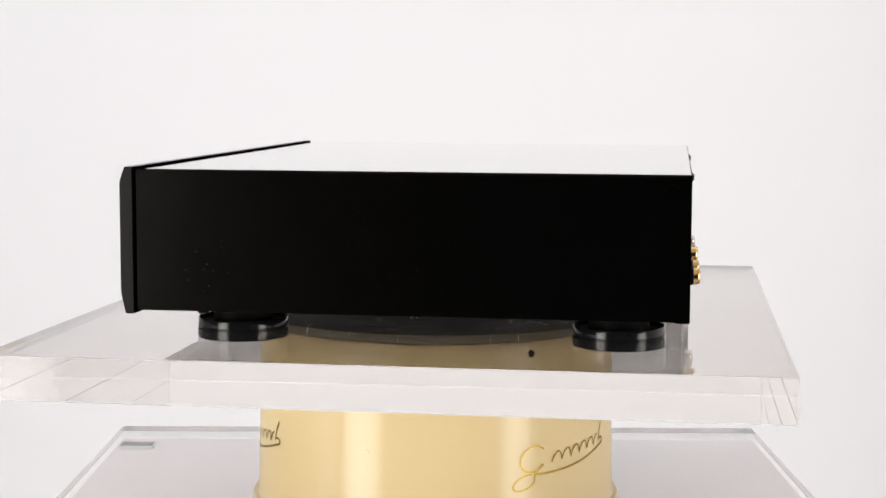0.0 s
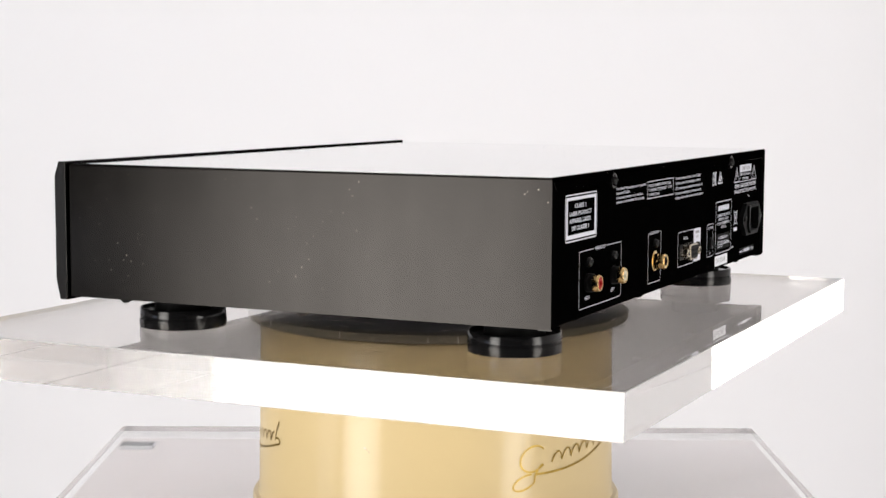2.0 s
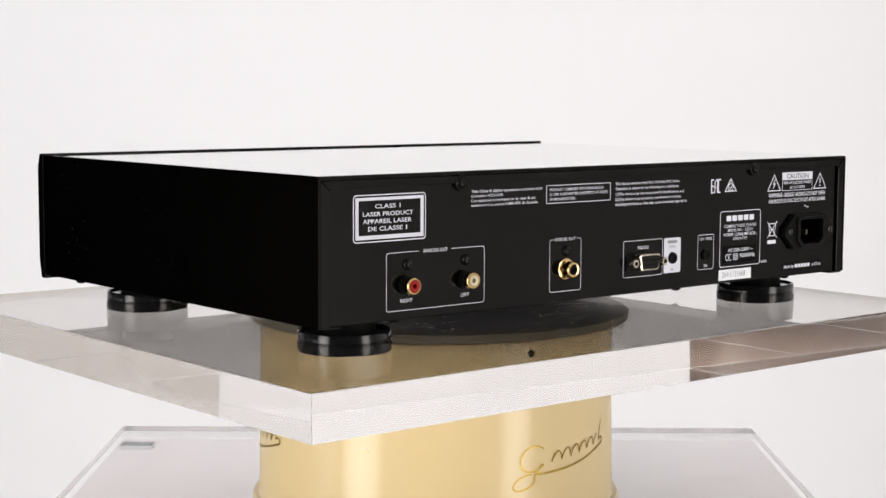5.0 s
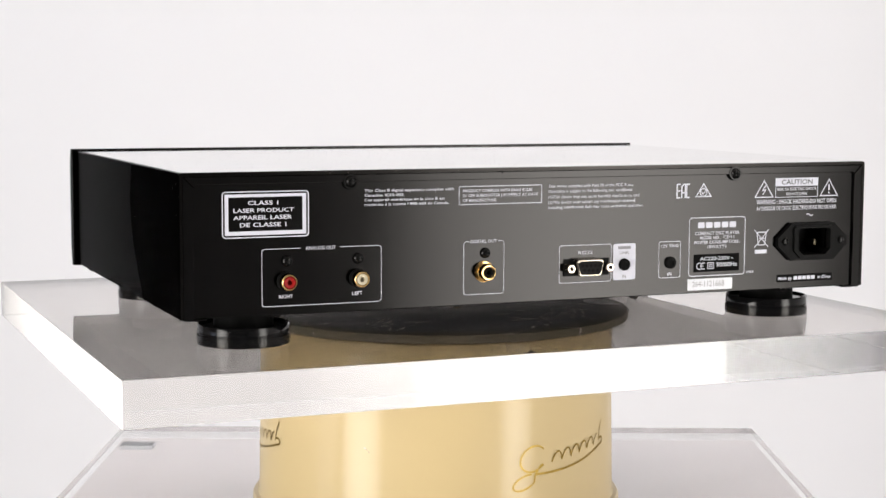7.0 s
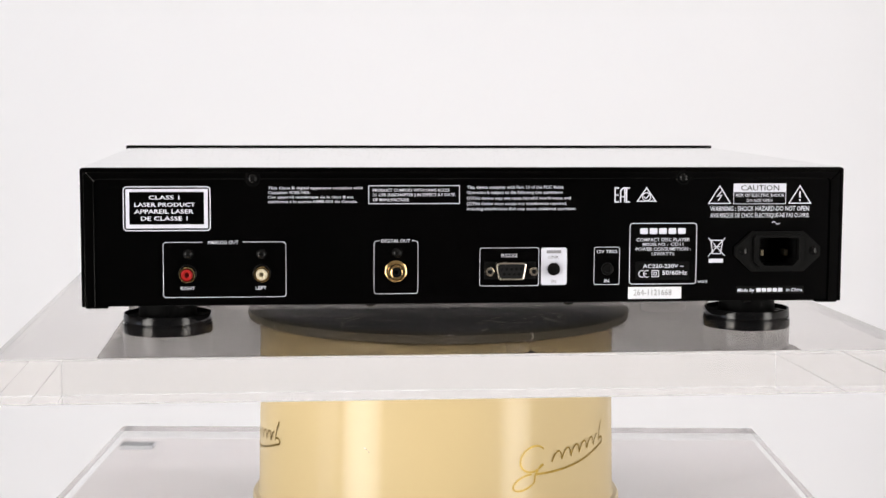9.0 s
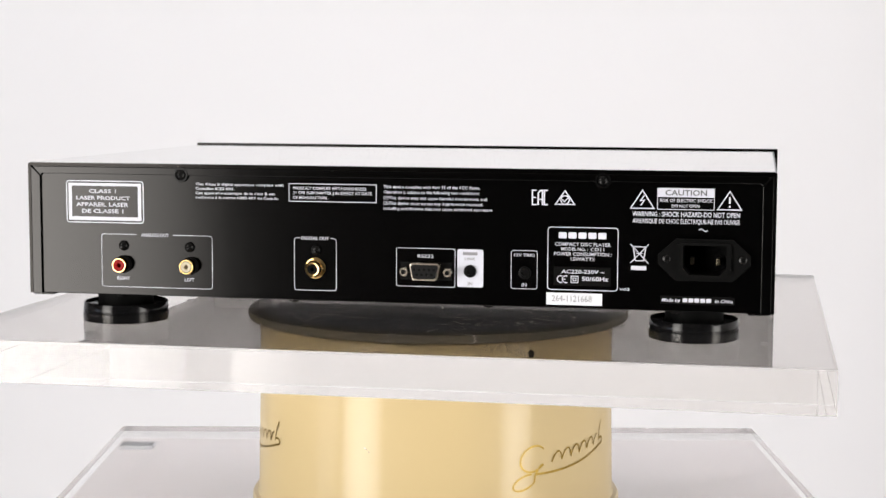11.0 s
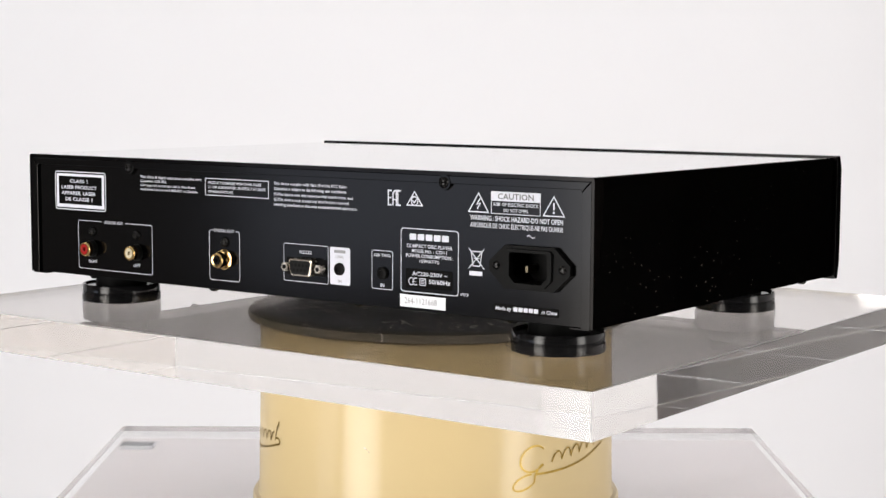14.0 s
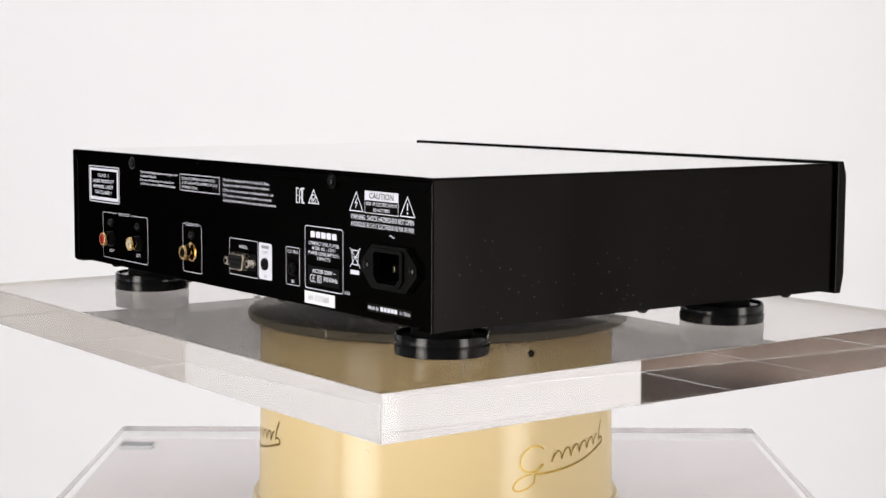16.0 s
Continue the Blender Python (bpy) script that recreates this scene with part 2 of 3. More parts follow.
def lathe(profile, steps=64, bm=None, centre=(0, 0, 0), axis="z"):
    """Turns a profile of (radius, height) round an axis through centre. axis y: the height goes towards -y."""
    bm = bm or bmesh.new()
    rings = []
    for r, h in profile:
        ring = []
        for i in range(steps if r > 0 else 1):
            a = 2 * math.pi * i / steps
            u, v = r * math.cos(a), r * math.sin(a)
            p = (u, v, h) if axis == "z" else (u, -h, v)
            ring.append(bm.verts.new((p[0] + centre[0], p[1] + centre[1], p[2] + centre[2])))
        rings.append(ring)
    for a, b in zip(rings, rings[1:]):
        for i in range(steps):
            j = (i + 1) % steps
            if len(a) == 1 and len(b) == 1:
                continue
            if len(a) == 1:
                bm.faces.new((a[0], b[i], b[j]))
            elif len(b) == 1:
                bm.faces.new((a[i], b[0], a[j]))
            else:
                bm.faces.new((a[i], b[i], b[j], a[j]))
    return bm


def rounded(x0, x1, z0, z1, r, n=5):
    pts = []
    for cx, cz, s in ((x1 - r, z1 - r, 0), (x0 + r, z1 - r, 90), (x0 + r, z0 + r, 180), (x1 - r, z0 + r, 270)):
        for i in range(n + 1):
            a = radians(s + 90 * i / n)
            pts.append((cx + r * math.cos(a), cz + r * math.sin(a)))
    return pts


def ribbon(points, width, y, closed=False, bm=None):
    """A flat printed line through (x, z) points on the plane y."""
    bm = bm or bmesh.new()
    p = [Vector((u, v)) for u, v in points]
    n = len(p)
    left, right = [], []
    for i in range(n):
        a = p[i - 1] if (closed or i > 0) else p[i]
        b = p[(i + 1) % n] if (closed or i < n - 1) else p[i]
        d1 = (p[i] - a).normalized() if (p[i] - a).length > 1e-9 else (b - p[i]).normalized()
        d2 = (b - p[i]).normalized() if (b - p[i]).length > 1e-9 else d1
        t = (d1 + d2)
        t = t.normalized() if t.length > 1e-6 else d1
        k = min(2.0, 1 / max(0.3, t.dot(d1)))
        side = Vector((-t.y, t.x)) * width / 2 * k
        left.append(bm.verts.new((p[i].x + side.x, y, p[i].y + side.y)))
        right.append(bm.verts.new((p[i].x - side.x, y, p[i].y - side.y)))
    for i in range(n if closed else n - 1):
        j = (i + 1) % n
        bm.faces.new((left[i], right[i], right[j], left[j]))
    return bm


def text_mesh(words, x0, x1, z_top, z_base, y, bold=0.0, shear=0.0):
    """The words as a flat mesh on the plane y, from x0 to x1, capitals from z_base to z_top."""
    data = bpy.data.curves.new("words", "FONT")
    data.body, data.size, data.resolution_u, data.offset, data.shear = words, 1.0, 2, bold, shear
    data.fill_mode = "FRONT"
    ob = bpy.data.objects.new("words", data)
    me = bpy.data.meshes.new_from_object(ob)
    bm = bmesh.new()
    bm.from_mesh(me)
    xs = [v.co.x for v in bm.verts]
    lo, hi = min(xs), max(xs)
    cap = 0.685
    for v in bm.verts:
        v.co = (x0 + (v.co.x - lo) / (hi - lo) * (x1 - x0), y, z_base + v.co.y / cap * (z_top - z_base))
    bpy.data.objects.remove(ob)
    bpy.data.curves.remove(data)
    bpy.data.meshes.remove(me)
    return bm


# ---- the room ----
def structure(name, bm, mat, label):
    ob = new(name, finish(bm, name, mat))
    return tagged(ob, label, kind="structure")


RX0, RX1, RY0, RY1, TOP = -10.0, 1.95, -6.0, 7.0, 1.23
structure("floor", box(RX0, RX1, RY0, RY1, FLOOR - 0.1, FLOOR - 0.004), GROUT, "pale grout bed of a brown tiled floor")


def ceiling_panels():
    """Square brown panels over the far side of the room."""
    bm = bmesh.new()
    for i in range(9):
        for j in range(14):
            x, y = -9.55 + 0.9 * i, -5.5 + 0.9 * j
            box(x - 0.434, x + 0.434, y - 0.434, y + 0.434, TOP - 0.012, TOP - 0.004, bm=bm)
    return bm


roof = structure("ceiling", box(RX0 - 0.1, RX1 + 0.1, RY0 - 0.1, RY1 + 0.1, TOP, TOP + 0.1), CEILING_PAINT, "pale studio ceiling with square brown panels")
part("ceiling_panels", ceiling_panels(), TILE, roof)
structure("wall_west", box(RX0 - 0.1, RX0, RY0, RY1, FLOOR - 0.1, TOP), ROOM_WALL, "unseen studio wall in a grey that keeps reflections dark")
structure("wall_east", box(RX1, RX1 + 0.1, RY0, RY1, FLOOR - 0.1, TOP), EAST_WALL, "unseen studio wall whitened to brighten the clear plate edges")
structure("wall_south", box(RX0, RX1, RY0 - 0.1, RY0, FLOOR - 0.1, TOP), ROOM_WALL, "unseen studio wall in a grey that keeps reflections dark")
structure("wall_north", box(RX0, RX1, RY1, RY1 + 0.1, FLOOR - 0.1, TOP), ROOM_WALL, "unseen studio wall in a grey that keeps reflections dark")


def backdrop():
    """A white paper sweep: down a wall line, round a curve, onto the floor."""
    inner = [(-1.8, FLOOR + 0.006)]
    for i in range(13):
        a = radians(90 * i / 12)
        inner.append((1.7 + 0.6 * math.sin(a), FLOOR + 0.006 + 0.6 * (1 - math.cos(a))))
    inner.append((2.3, 1.2))
    t = 0.004
    outer = [(y, z - t) if i == 0 else (y + t, z - t) for i, (y, z) in enumerate(inner)]
    ob = new("backdrop", finish(prism(inner + outer[::-1], "x", -6.0, 1.9), "backdrop", PAPER, True))
    sharp_edges(ob.data)
    return tagged(ob, "seamless white paper backdrop curving to the floor", "backdrop", kind="structure")


backdrop()


# ---- stand: plinth, lower plate, pedestal ----
LOW = -0.130      # top of the lower plate
THICK = 0.0239
plinth = tagged(new("plinth"), "pale grey laminate plinth under the clear base plate", "plinth")
part("plinth_body", box(-0.2465, 0.2465, -0.200, 0.205, FLOOR, LOW - THICK - 0.0085, 0.002), LAMINATE, plinth)
part("plinth_top", box(-0.2485, 0.2485, -0.202, 0.206, LOW - THICK - 0.008, LOW - THICK - 0.003, 0.001), LAMINATE, plinth)


def plate_mesh(x0, x1, y0, y1, z0, z1):
    return box(x0, x1, y0, y1, z0, z1, 0.0002, 1)


base_plate = new("base_plate", finish(plate_mesh(-0.2505, 0.2495, -0.2045, 0.2155, LOW - THICK, LOW), "base_plate", ACRYLIC))
base_plate.visible_shadow = False
tagged(base_plate, "thick clear acrylic base plate under the cream pedestal", "acrylic plate")
for x, y in ((-0.231, 0.172), (0.045, 0.172), (-0.225, -0.17), (0.224, -0.17)):
    pad = new("rubber_pad", finish(box(x - 0.0125, x + 0.0125, y - 0.008, y + 0.008, LOW - THICK - 0.003, LOW - THICK, 0.0006), "rubber_pad", PAD_GREY))
    tagged(pad, "thin grey rubber pad under the clear base plate", "pad", group="pads under the base plate")

PX = -0.0014
pedestal = tagged(new("pedestal"), "glossy cream painted round turntable pedestal", "pedestal")
pedestal.location = (PX, 0, LOW)
H = -0.0308 - LOW
part("drum", lathe([(0, 0.0), (0.1195, 0.0), (0.1205, 0.001), (0.1205, 0.0050), (0.1195, 0.0064), (0.1170, 0.0068), (0.1163, 0.0085), (0.1146, H - 0.004),
                    (0.1138, H - 0.001), (0.112, H), (0, H)], 160), CREAM, pedestal, smooth=True)
part("screw", lathe([(0, 0.0012), (0.0016, 0.0011), (0.0023, 0.0006), (0.0024, -0.0006)], 16, axis="y",
                    centre=(0.1145 * math.sin(radians(29.6)), -0.1145 * math.cos(radians(29.6)), -0.0388 - LOW)), DARK_STEEL, pedestal, "small dark screw", True)


def emblem(turn):
    """A gold handwriting-like flourish with an underline, bent round the drum."""
    a0, z0 = 28.0, -0.0850 - LOW
    lean = 95.0                         # degrees of turn gained for each metre of height
    crown = []
    for i in range(40):                 # big open loop that runs down into the tail
        a = radians(42 + 275 * i / 39)
        z = 0.0026 + 0.0078 * math.sin(a)
        crown.append((a0 + 2.2 + 4.4 * math.cos(a) + lean * z, z0 + z))
    for i in range(1, 8):
        s = i / 7
        crown.append((a0 + 6.0 - 3.0 * s * s, z0 - 0.0026 + 0.0030 * math.sin(math.pi * s * 0.7) - 0.0075 * s * s))
    for i in range(1, 27):              # tail loop
        a = radians(12 - 290 * i / 26)
        crown.append((a0 - 0.6 + 3.4 * math.cos(a) + 1.9 * math.sin(a), z0 - 0.0113 + 0.0047 * math.sin(a)))
    waves = []
    for i in range(141):                # rising run of rounded waves
        s = i / 140
        w = s * 11 * math.pi
        z = 0.0028 * (1 - math.cos(w))
        waves.append((a0 + 9.4 + 22.6 * s - 0.5 * math.sin(w) + lean * z, z0 - 0.0008 + 0.0046 * s + z))
    stem = []
    for i in range(13):                 # last tall stroke
        s = i / 12
        stem.append((a0 + 36.0 - 2.4 * s - 0.5 * math.sin(math.pi * s), z0 + 0.0168 - 0.0124 * s))
    tail = []
    for i in range(14):                 # hook back into the underline
        a = radians(140 - 235 * i / 13)
        tail.append((a0 + 35.0 + 1.5 * math.cos(a), z0 + 0.0042 + 0.0021 * math.sin(a)))
    for i in range(1, 30):              # underline, sagging a little
        s = i / 29
        tail.append((a0 + 34.8 - 31.4 * s, z0 + 0.0021 - 0.0135 * s + 0.0045 * s * s - 0.0016 * math.sin(math.pi * s)))
    bm = bmesh.new()
    for run, wide in ((crown, 0.0011), (waves, 0.0009), (stem, 0.0010), (tail, 0.0013)):
        flat = [(radians(a) * 0.115, z) for a, z in run]
        ribbon(flat, wide, 0.0, bm=bm)
    for v in bm.verts:
        a = v.co.x / 0.115 + radians(turn)
        r = 0.1163 - (v.co.z - 0.014) / (H - 0.018) * 0.0016 + 0.00035
        v.co = (r * math.sin(a), -r * math.cos(a), v.co.z)
    part("emblem", bm, GOLD_INK, pedestal, "dull gold script-like flourish with underline")


emblem(0)
emblem(-121.5)


def paint_chip(turn, z, run):
    """A short dark nick in the drum's paint."""
    bm = ribbon([(a / 1000, b / 1000) for a, b in run], 0.00032, 0.0)
    for v in bm.verts:
        a = v.co.x / 0.115 + radians(turn)
        v.co = (0.11625 * math.sin(a), -0.11625 * math.cos(a), z - LOW + v.co.z)
    part("paint_chip", bm, DISC_METAL, pedestal, "short dark nick in the paint")


paint_chip(-20.8, -0.0750, ((-1.6, 1.0), (-0.4, 0.5), (0.6, -0.2)))
paint_chip(-19.9, -0.0762, ((-0.5, 0.2), (0.3, -0.5)))

# ---- what turns: metal disc, upper plate, player ----
disc = tagged(new("turntable_disc"), "scratched dark metal disc under the clear plate", "turntable disc")
DISC_TOP = -0.0243
part("platter", lathe([(0, -0.0299), (0.1222, -0.0299), (0.1236, -0.0292), (0.124, -0.0280), (0.124, -0.0256), (0.1234, -0.0246), (0.1222, DISC_TOP), (0, DISC_TOP)], 128), DISC_METAL, disc, smooth=True)


def scratches():
    """Hairline scratches in loose clusters on the disc's upper face."""
    rng = random.Random(11)
    bm = bmesh.new()
    for cx, cy, spread, count, lean in ((-0.062, -0.066, 0.014, 22, 20), (0.045, -0.078, 0.020, 20, 150), (0.078, -0.050, 0.022, 18, 165), (0.0, -0.085, 0.04, 16, 5),
                                        (-0.085, 0.02, 0.03, 18, 80), (0.088, 0.035, 0.03, 18, 100), (0.0, 0.0, 0.07, 26, 40)):
        for k in range(count):
            x, y = rng.gauss(cx, spread), rng.gauss(cy, spread * 0.7)
            if math.hypot(x, y) > 0.112:
                continue
            a, long, wide = radians(lean + rng.gauss(0, 35)), rng.choice((0.002, 0.004, 0.007, 0.013)) * rng.uniform(0.6, 1.3), rng.uniform(0.0008, 0.0021)
            bow = rng.uniform(-0.12, 0.12) * long
            run = [(x + math.cos(a) * long * s - math.sin(a) * bow * 4 * s * (1 - s), y + math.sin(a) * long * s + math.cos(a) * bow * 4 * s * (1 - s)) for s in (0, 0.25, 0.5, 0.75, 1)]
            ribbon(run, wide, 0.0, bm=bm)
    for v in bm.verts:
        v.co = (v.co.x, v.co.z, DISC_TOP + 0.0001)
    return bm


tagged(part("scratch_marks", scratches(), SCRATCH, disc), kind="stuff")
plate = new("turntable_plate", finish(plate_mesh(-0.2522, 0.2462, -0.2140, 0.2056, -THICK, 0.0), "turntable_plate", TINTED_ACRYLIC))
plate.visible_shadow = False
plate.data.materials.append(ACRYLIC_EDGE)
plate.data.materials.append(FROSTED_ARRIS)
for p in plate.data.polygons:
    if abs(p.normal.z) < 0.3 and max(abs(p.normal.x), abs(p.normal.y)) > 0.95:
        p.material_index = 1
    elif abs(p.normal.z) < 0.95:
        p.material_index = 2
tagged(plate, "thick clear acrylic plate under the black disc player", "acrylic plate")

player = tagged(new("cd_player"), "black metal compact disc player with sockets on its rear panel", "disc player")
REAR, COVER, W = -0.1593, -0.1610, 0.2125          # rear panel, cover's rear edge, half width
ZB, ZT = 0.0196, 0.0954
FRONT0, FRONT1 = 0.1345, 0.1418


def cover():
    """Folded sheet: top and sides with rounded folds and a wall thickness."""
    outer = [(-W, ZB)] + [(-W + 0.0012 - 0.0012 * math.cos(radians(a)), ZT - 0.0012 + 0.0012 * math.sin(radians(a))) for a in (0, 30, 60, 90)]
    outer += [(-x, z) for x, z in outer[::-1]]
    t = 0.0016
    inner = [(W - t, ZB), (W - t, ZT - t), (-W + t, ZT - t), (-W + t, ZB)]
    return prism(outer + inner, "y", COVER, FRONT0 - 0.0012)


shell = part("cover", cover(), BLACK_PAINT, player, "black sheet metal cover, slightly dusty", True)
part("top_sheet", box(-W + 0.0012, W - 0.0012, COVER + 0.0006, FRONT0 - 0.0016, ZT - 0.0001, ZT + 0.00025), TOP_BLACK, player, "smooth black top that mirrors the bright backdrop")


def rear_sheet():
    """The rear panel with a hole for the mains inlet."""
    bm = bmesh.new()
    for x0, x1, z0, z1 in ((-W + 0.0017, 0.1638, ZB + 0.0004, ZT - 0.0018), (0.1868, W - 0.0017, ZB + 0.0004, ZT - 0.0018),
                           (0.1638, 0.1868, ZB + 0.0004, 0.040), (0.1638, 0.1868, 0.056, ZT - 0.0018)):
        box(x0, x1, REAR, REAR + 0.0015, z0, z1, bm=bm)
    return bm


rear = part("rear_panel", rear_sheet(), PANEL_BLACK, player, "black rear panel with white print")
part("base_sheet", box(-W + 0.0017, W - 0.0017, REAR + 0.0016, FRONT0 - 0.002, ZB - 0.0002, ZB + 0.0012), BASE_BLACK, player)
for s in (-1, 1):
    lo, hi = sorted((s * (W - 0.0017), s * (W - 0.0072)))
    slope = [(s * (W - 0.0017), ZB - 0.0002), (s * (W - 0.0072), ZB - 0.0002), (s * (W - 0.0072), ZT - 0.0075), (s * (W - 0.0017), ZT - 0.0021)]
    part("cover_flange", prism(slope, "y", COVER + 0.0001, REAR - 0.0001, 0.0002), PANEL_BLACK, player)
    part("bottom_lip", box(min(s * 0.1985, s * 0.2105), max(s * 0.1985, s * 0.2105), COVER + 0.0002, REAR + 0.006, ZB - 0.0009, ZB + 0.0002, 0.0002), PANEL_BLACK, player)
lip = [(-W + 0.0085, 0.0892), (W - 0.0085, 0.0892), (W - 0.0076, ZT - 0.0075), (W - 0.0025, ZT - 0.0021), (-W + 0.0025, ZT - 0.0021), (-W + 0.0076, ZT - 0.0075)]
part("top_flange", prism(lip, "y", COVER + 0.0002, REAR - 0.0002, 0.0003), PANEL_BLACK, player)
face = [(FRONT0, 0.0178), (FRONT1 - 0.0026, 0.0178), (FRONT1 - 0.0004, 0.0275), (FRONT1, 0.030), (FRONT1, 0.0880), (FRONT1 - 0.0004, 0.0900),
        (FRONT1 - 0.0028, 0.0967), (FRONT0, 0.0967)]
part("front_panel", prism(face, "x", -0.215, 0.215, 0.0004), FRONT_BLACK, player, "thick black front panel with chamfered edges")
part("front_gap", box(-W + 0.004, W - 0.004, FRONT0 - 0.0021, FRONT0 - 0.0001, ZB + 0.002, ZT - 0.002), HOLE, player)

FOOT = [(0, 0.0001), (0.0246, 0.0001), (0.0252, 0.0004), (0.0254, 0.0011), (0.0254, 0.0053), (0.0247, 0.0057), (0.0247, 0.0061), (0.0250, 0.0065), (0.0250, 0.0108),
        (0.0246, 0.0114), (0.0238, 0.0114), (0.0234, 0.0108), (0.0228, 0.0102), (0, 0.0100)]
for x in (-0.1688, 0.1688):
    for y in (-0.1235, 0.0866):
        foot = part("foot", lathe(FOOT, 72), RUBBER, player, "round stepped glossy black foot", True)
        foot.location = (x, y, 0.0002)
        part("neck", lathe([(0.0165, 0.0102), (0.0160, 0.0194), (0, 0.0194)], 48), HOLE, foot, "dull black neck of the foot", True)
for x, y in ((-0.2085, 0.098), (0.2085, 0.098), (-0.2085, -0.017), (0.2085, -0.017), (-0.055, -0.154), (0.057, -0.154), (0.160, -0.154), (-0.160, -0.154)):
    knob = part("bottom_screw", lathe([(0, -0.0022), (0.0018, -0.0020), (0.0030, -0.0010), (0.0032, 0.0002)], 20), DARK_STEEL, player, smooth=True)
    knob.location = (x, y, ZB)

# ---- rear panel: print and sockets, millimetres from the player's middle and the plate ----
INK = REAR - 0.00012


def mm(*v):
    return [a / 1000 for a in v]


def words(s, x0, x1, top, base, mat=None, y=INK, bold=0.009, shear=0.0, parent=None):
    slack = (top - base) * 0.085        # room above and below the capitals
    return part("lettering", text_mesh(s, *mm(x0, x1, top - slack, base + slack), y, bold, shear), mat or WHITE_INK, parent or rear)


def bar(x0, x1, z0, z1, mat=None, y=INK, name="printed_bar", parent=None, r=0.0):
    pts = rounded(*mm(x0, x1, z0, z1), r / 1000) if r else [(a / 1000, b / 1000) for a, b in ((x0, z0), (x1, z0), (x1, z1), (x0, z1))]
    return part(name, prism(pts, "y", y - 0.00003, y + 0.00005), mat or WHITE_INK, parent or rear)


def outline(x0, x1, z0, z1, r=1.6, w=0.32, gap=None, name="printed_frame", mat=None):
    pts = rounded(*mm(x0, x1, z0, z1), r / 1000)
    if gap is None:
        return part(name, ribbon(pts, w / 1000, INK, True), mat or WHITE_INK, rear)
    # open at the top between gap[0] and gap[1]: start at the gap's left end
    n = len(pts) // 4
    run = [(gap[0] / 1000, z1 / 1000)] + pts[n:] + pts[:n] + [(gap[1] / 1000, z1 / 1000)]
    return part(name, ribbon(run, w / 1000, INK), mat or WHITE_INK, rear)


def stroke(points, w=0.45, closed=False, name="printed_mark", mat=None, y=INK):
    return part(name, ribbon([(a / 1000, b / 1000) for a, b in points], w / 1000, y, closed), mat or WHITE_INK, rear)


# laser class label
outline(-189.6, -142.9, 61.2, 85.1, 1.8, 0.6)
lab = bmesh.new()
for x0, x1, z0, z1 in ((-188.4, -186.4, 62.4, 83.9), (-146.2, -144.1, 62.4, 83.9), (-186.4, -146.2, 62.4, 64.5), (-186.4, -146.2, 82.3, 83.9)):
    box(*mm(x0, x1), INK - 0.00006, INK, *mm(z0, z1), bm=lab)
part("label_frame", lab, WHITE_INK, rear)
words("CLASS 1", -176, -159.4, 80.5, 78.0, bold=0.016)
words("LASER PRODUCT", -183.7, -150.9, 76.6, 74.1, bold=0.016)
words("APPAREIL LASER", -183.8, -151.9, 72.9, 70.3, bold=0.016)
words("DE CLASSE 1", -180.3, -155.1, 69.1, 66.5, bold=0.016)
# notices
for s, x1, z in (("This Class B digital apparatus complies with", -59.5, 85.2), ("Canadian ICES-003.", -88.4, 82.7),
                 ("Cet appareil numérique de la class B est", -64.6, 80.2), ("conforme à la norme NMB-003 du Canada.", -62.4, 77.7)):
    words(s, -111.4, x1, z, z - 1.75)
outline(-56.2, -5.9, 75.5, 85.4, 0.3, 0.4)
for s, x1, z in (("PRODUCT COMPLIES WITH DHHS RULES", -11.6, 83.9), ("21 CFR SUBCHAPTER J IN EFFECT AT DATE", -8.3, 81.3), ("OF MANUFACTURE.", -33.6, 78.6)):
    words(s, -53.9, x1, z, z - 1.9)
for s, x1, z in (("This device complies with Part 15 of the FCC Rules.", 52.8, 85.5), ("Operation is subject to the following two conditions:", 52.2, 82.6),
                 ("(1)This device may not cause harmful interference, and", 56.6, 79.4), ("(2)This device must accept any interference received,", 54.4, 76.4),
                 ("including interference that may cause undesired operation.", 59.8, 73.5)):
    words(s, -1.7, x1, z, z - 1.95)
# conformity marks as plain shapes
stroke([(84.0, 83.9), (81.7, 83.9), (81.7, 76.1), (84.0, 76.1)], 0.8)
stroke([(81.7, 80.0), (83.8, 80.0)], 0.7)
stroke([(84.9, 75.8), (84.9, 82.4), (86.2, 83.9), (87.2, 83.9), (87.2, 75.8)], 0.8)
stroke([(84.9, 79.0), (87.2, 79.0)], 0.7)
stroke([(90.2, 83.9), (88.2, 83.9), (88.2, 76.1), (90.2, 76.1)], 0.8)
stroke([(94.4, 76.5), (99.6, 83.9), (104.8, 76.5)], 0.7, True)
stroke([(99.6 + 2.3 * math.cos(radians(a)), 78.9 + 2.3 * math.sin(radians(a))) for a in range(0, 360, 20)], 0.6, True)
stroke([(98.0, 79.2), (99.3, 77.9), (101.6, 80.6)], 0.6)
# warning block
for cx in (141.5, 187.9):
    stroke([(cx - 6.3, 75.1), (cx, 84.9), (cx + 6.3, 75.1)], 0.6, True)
stroke([(142.6, 82.2), (140.4, 79.2), (142.6, 79.6), (140.6, 76.6)], 0.65)
stroke([(187.9, 81.8), (187.9, 78.3)], 0.9)
bar(187.45, 188.35, 76.4, 77.3)
bar(149.4, 179.9, 81.4, 86.3)
words("CAUTION", 153.7, 175.8, 85.6, 82.1, BLACK_INK, INK - 0.00012)
outline(149.6, 179.7, 74.8, 82.0, 0.1, 0.35)
words("RISK OF ELECTRIC SHOCK", 150.9, 178.9, 80.7, 78.6)
words("DO NOT OPEN", 157.3, 172.0, 77.7, 75.7)
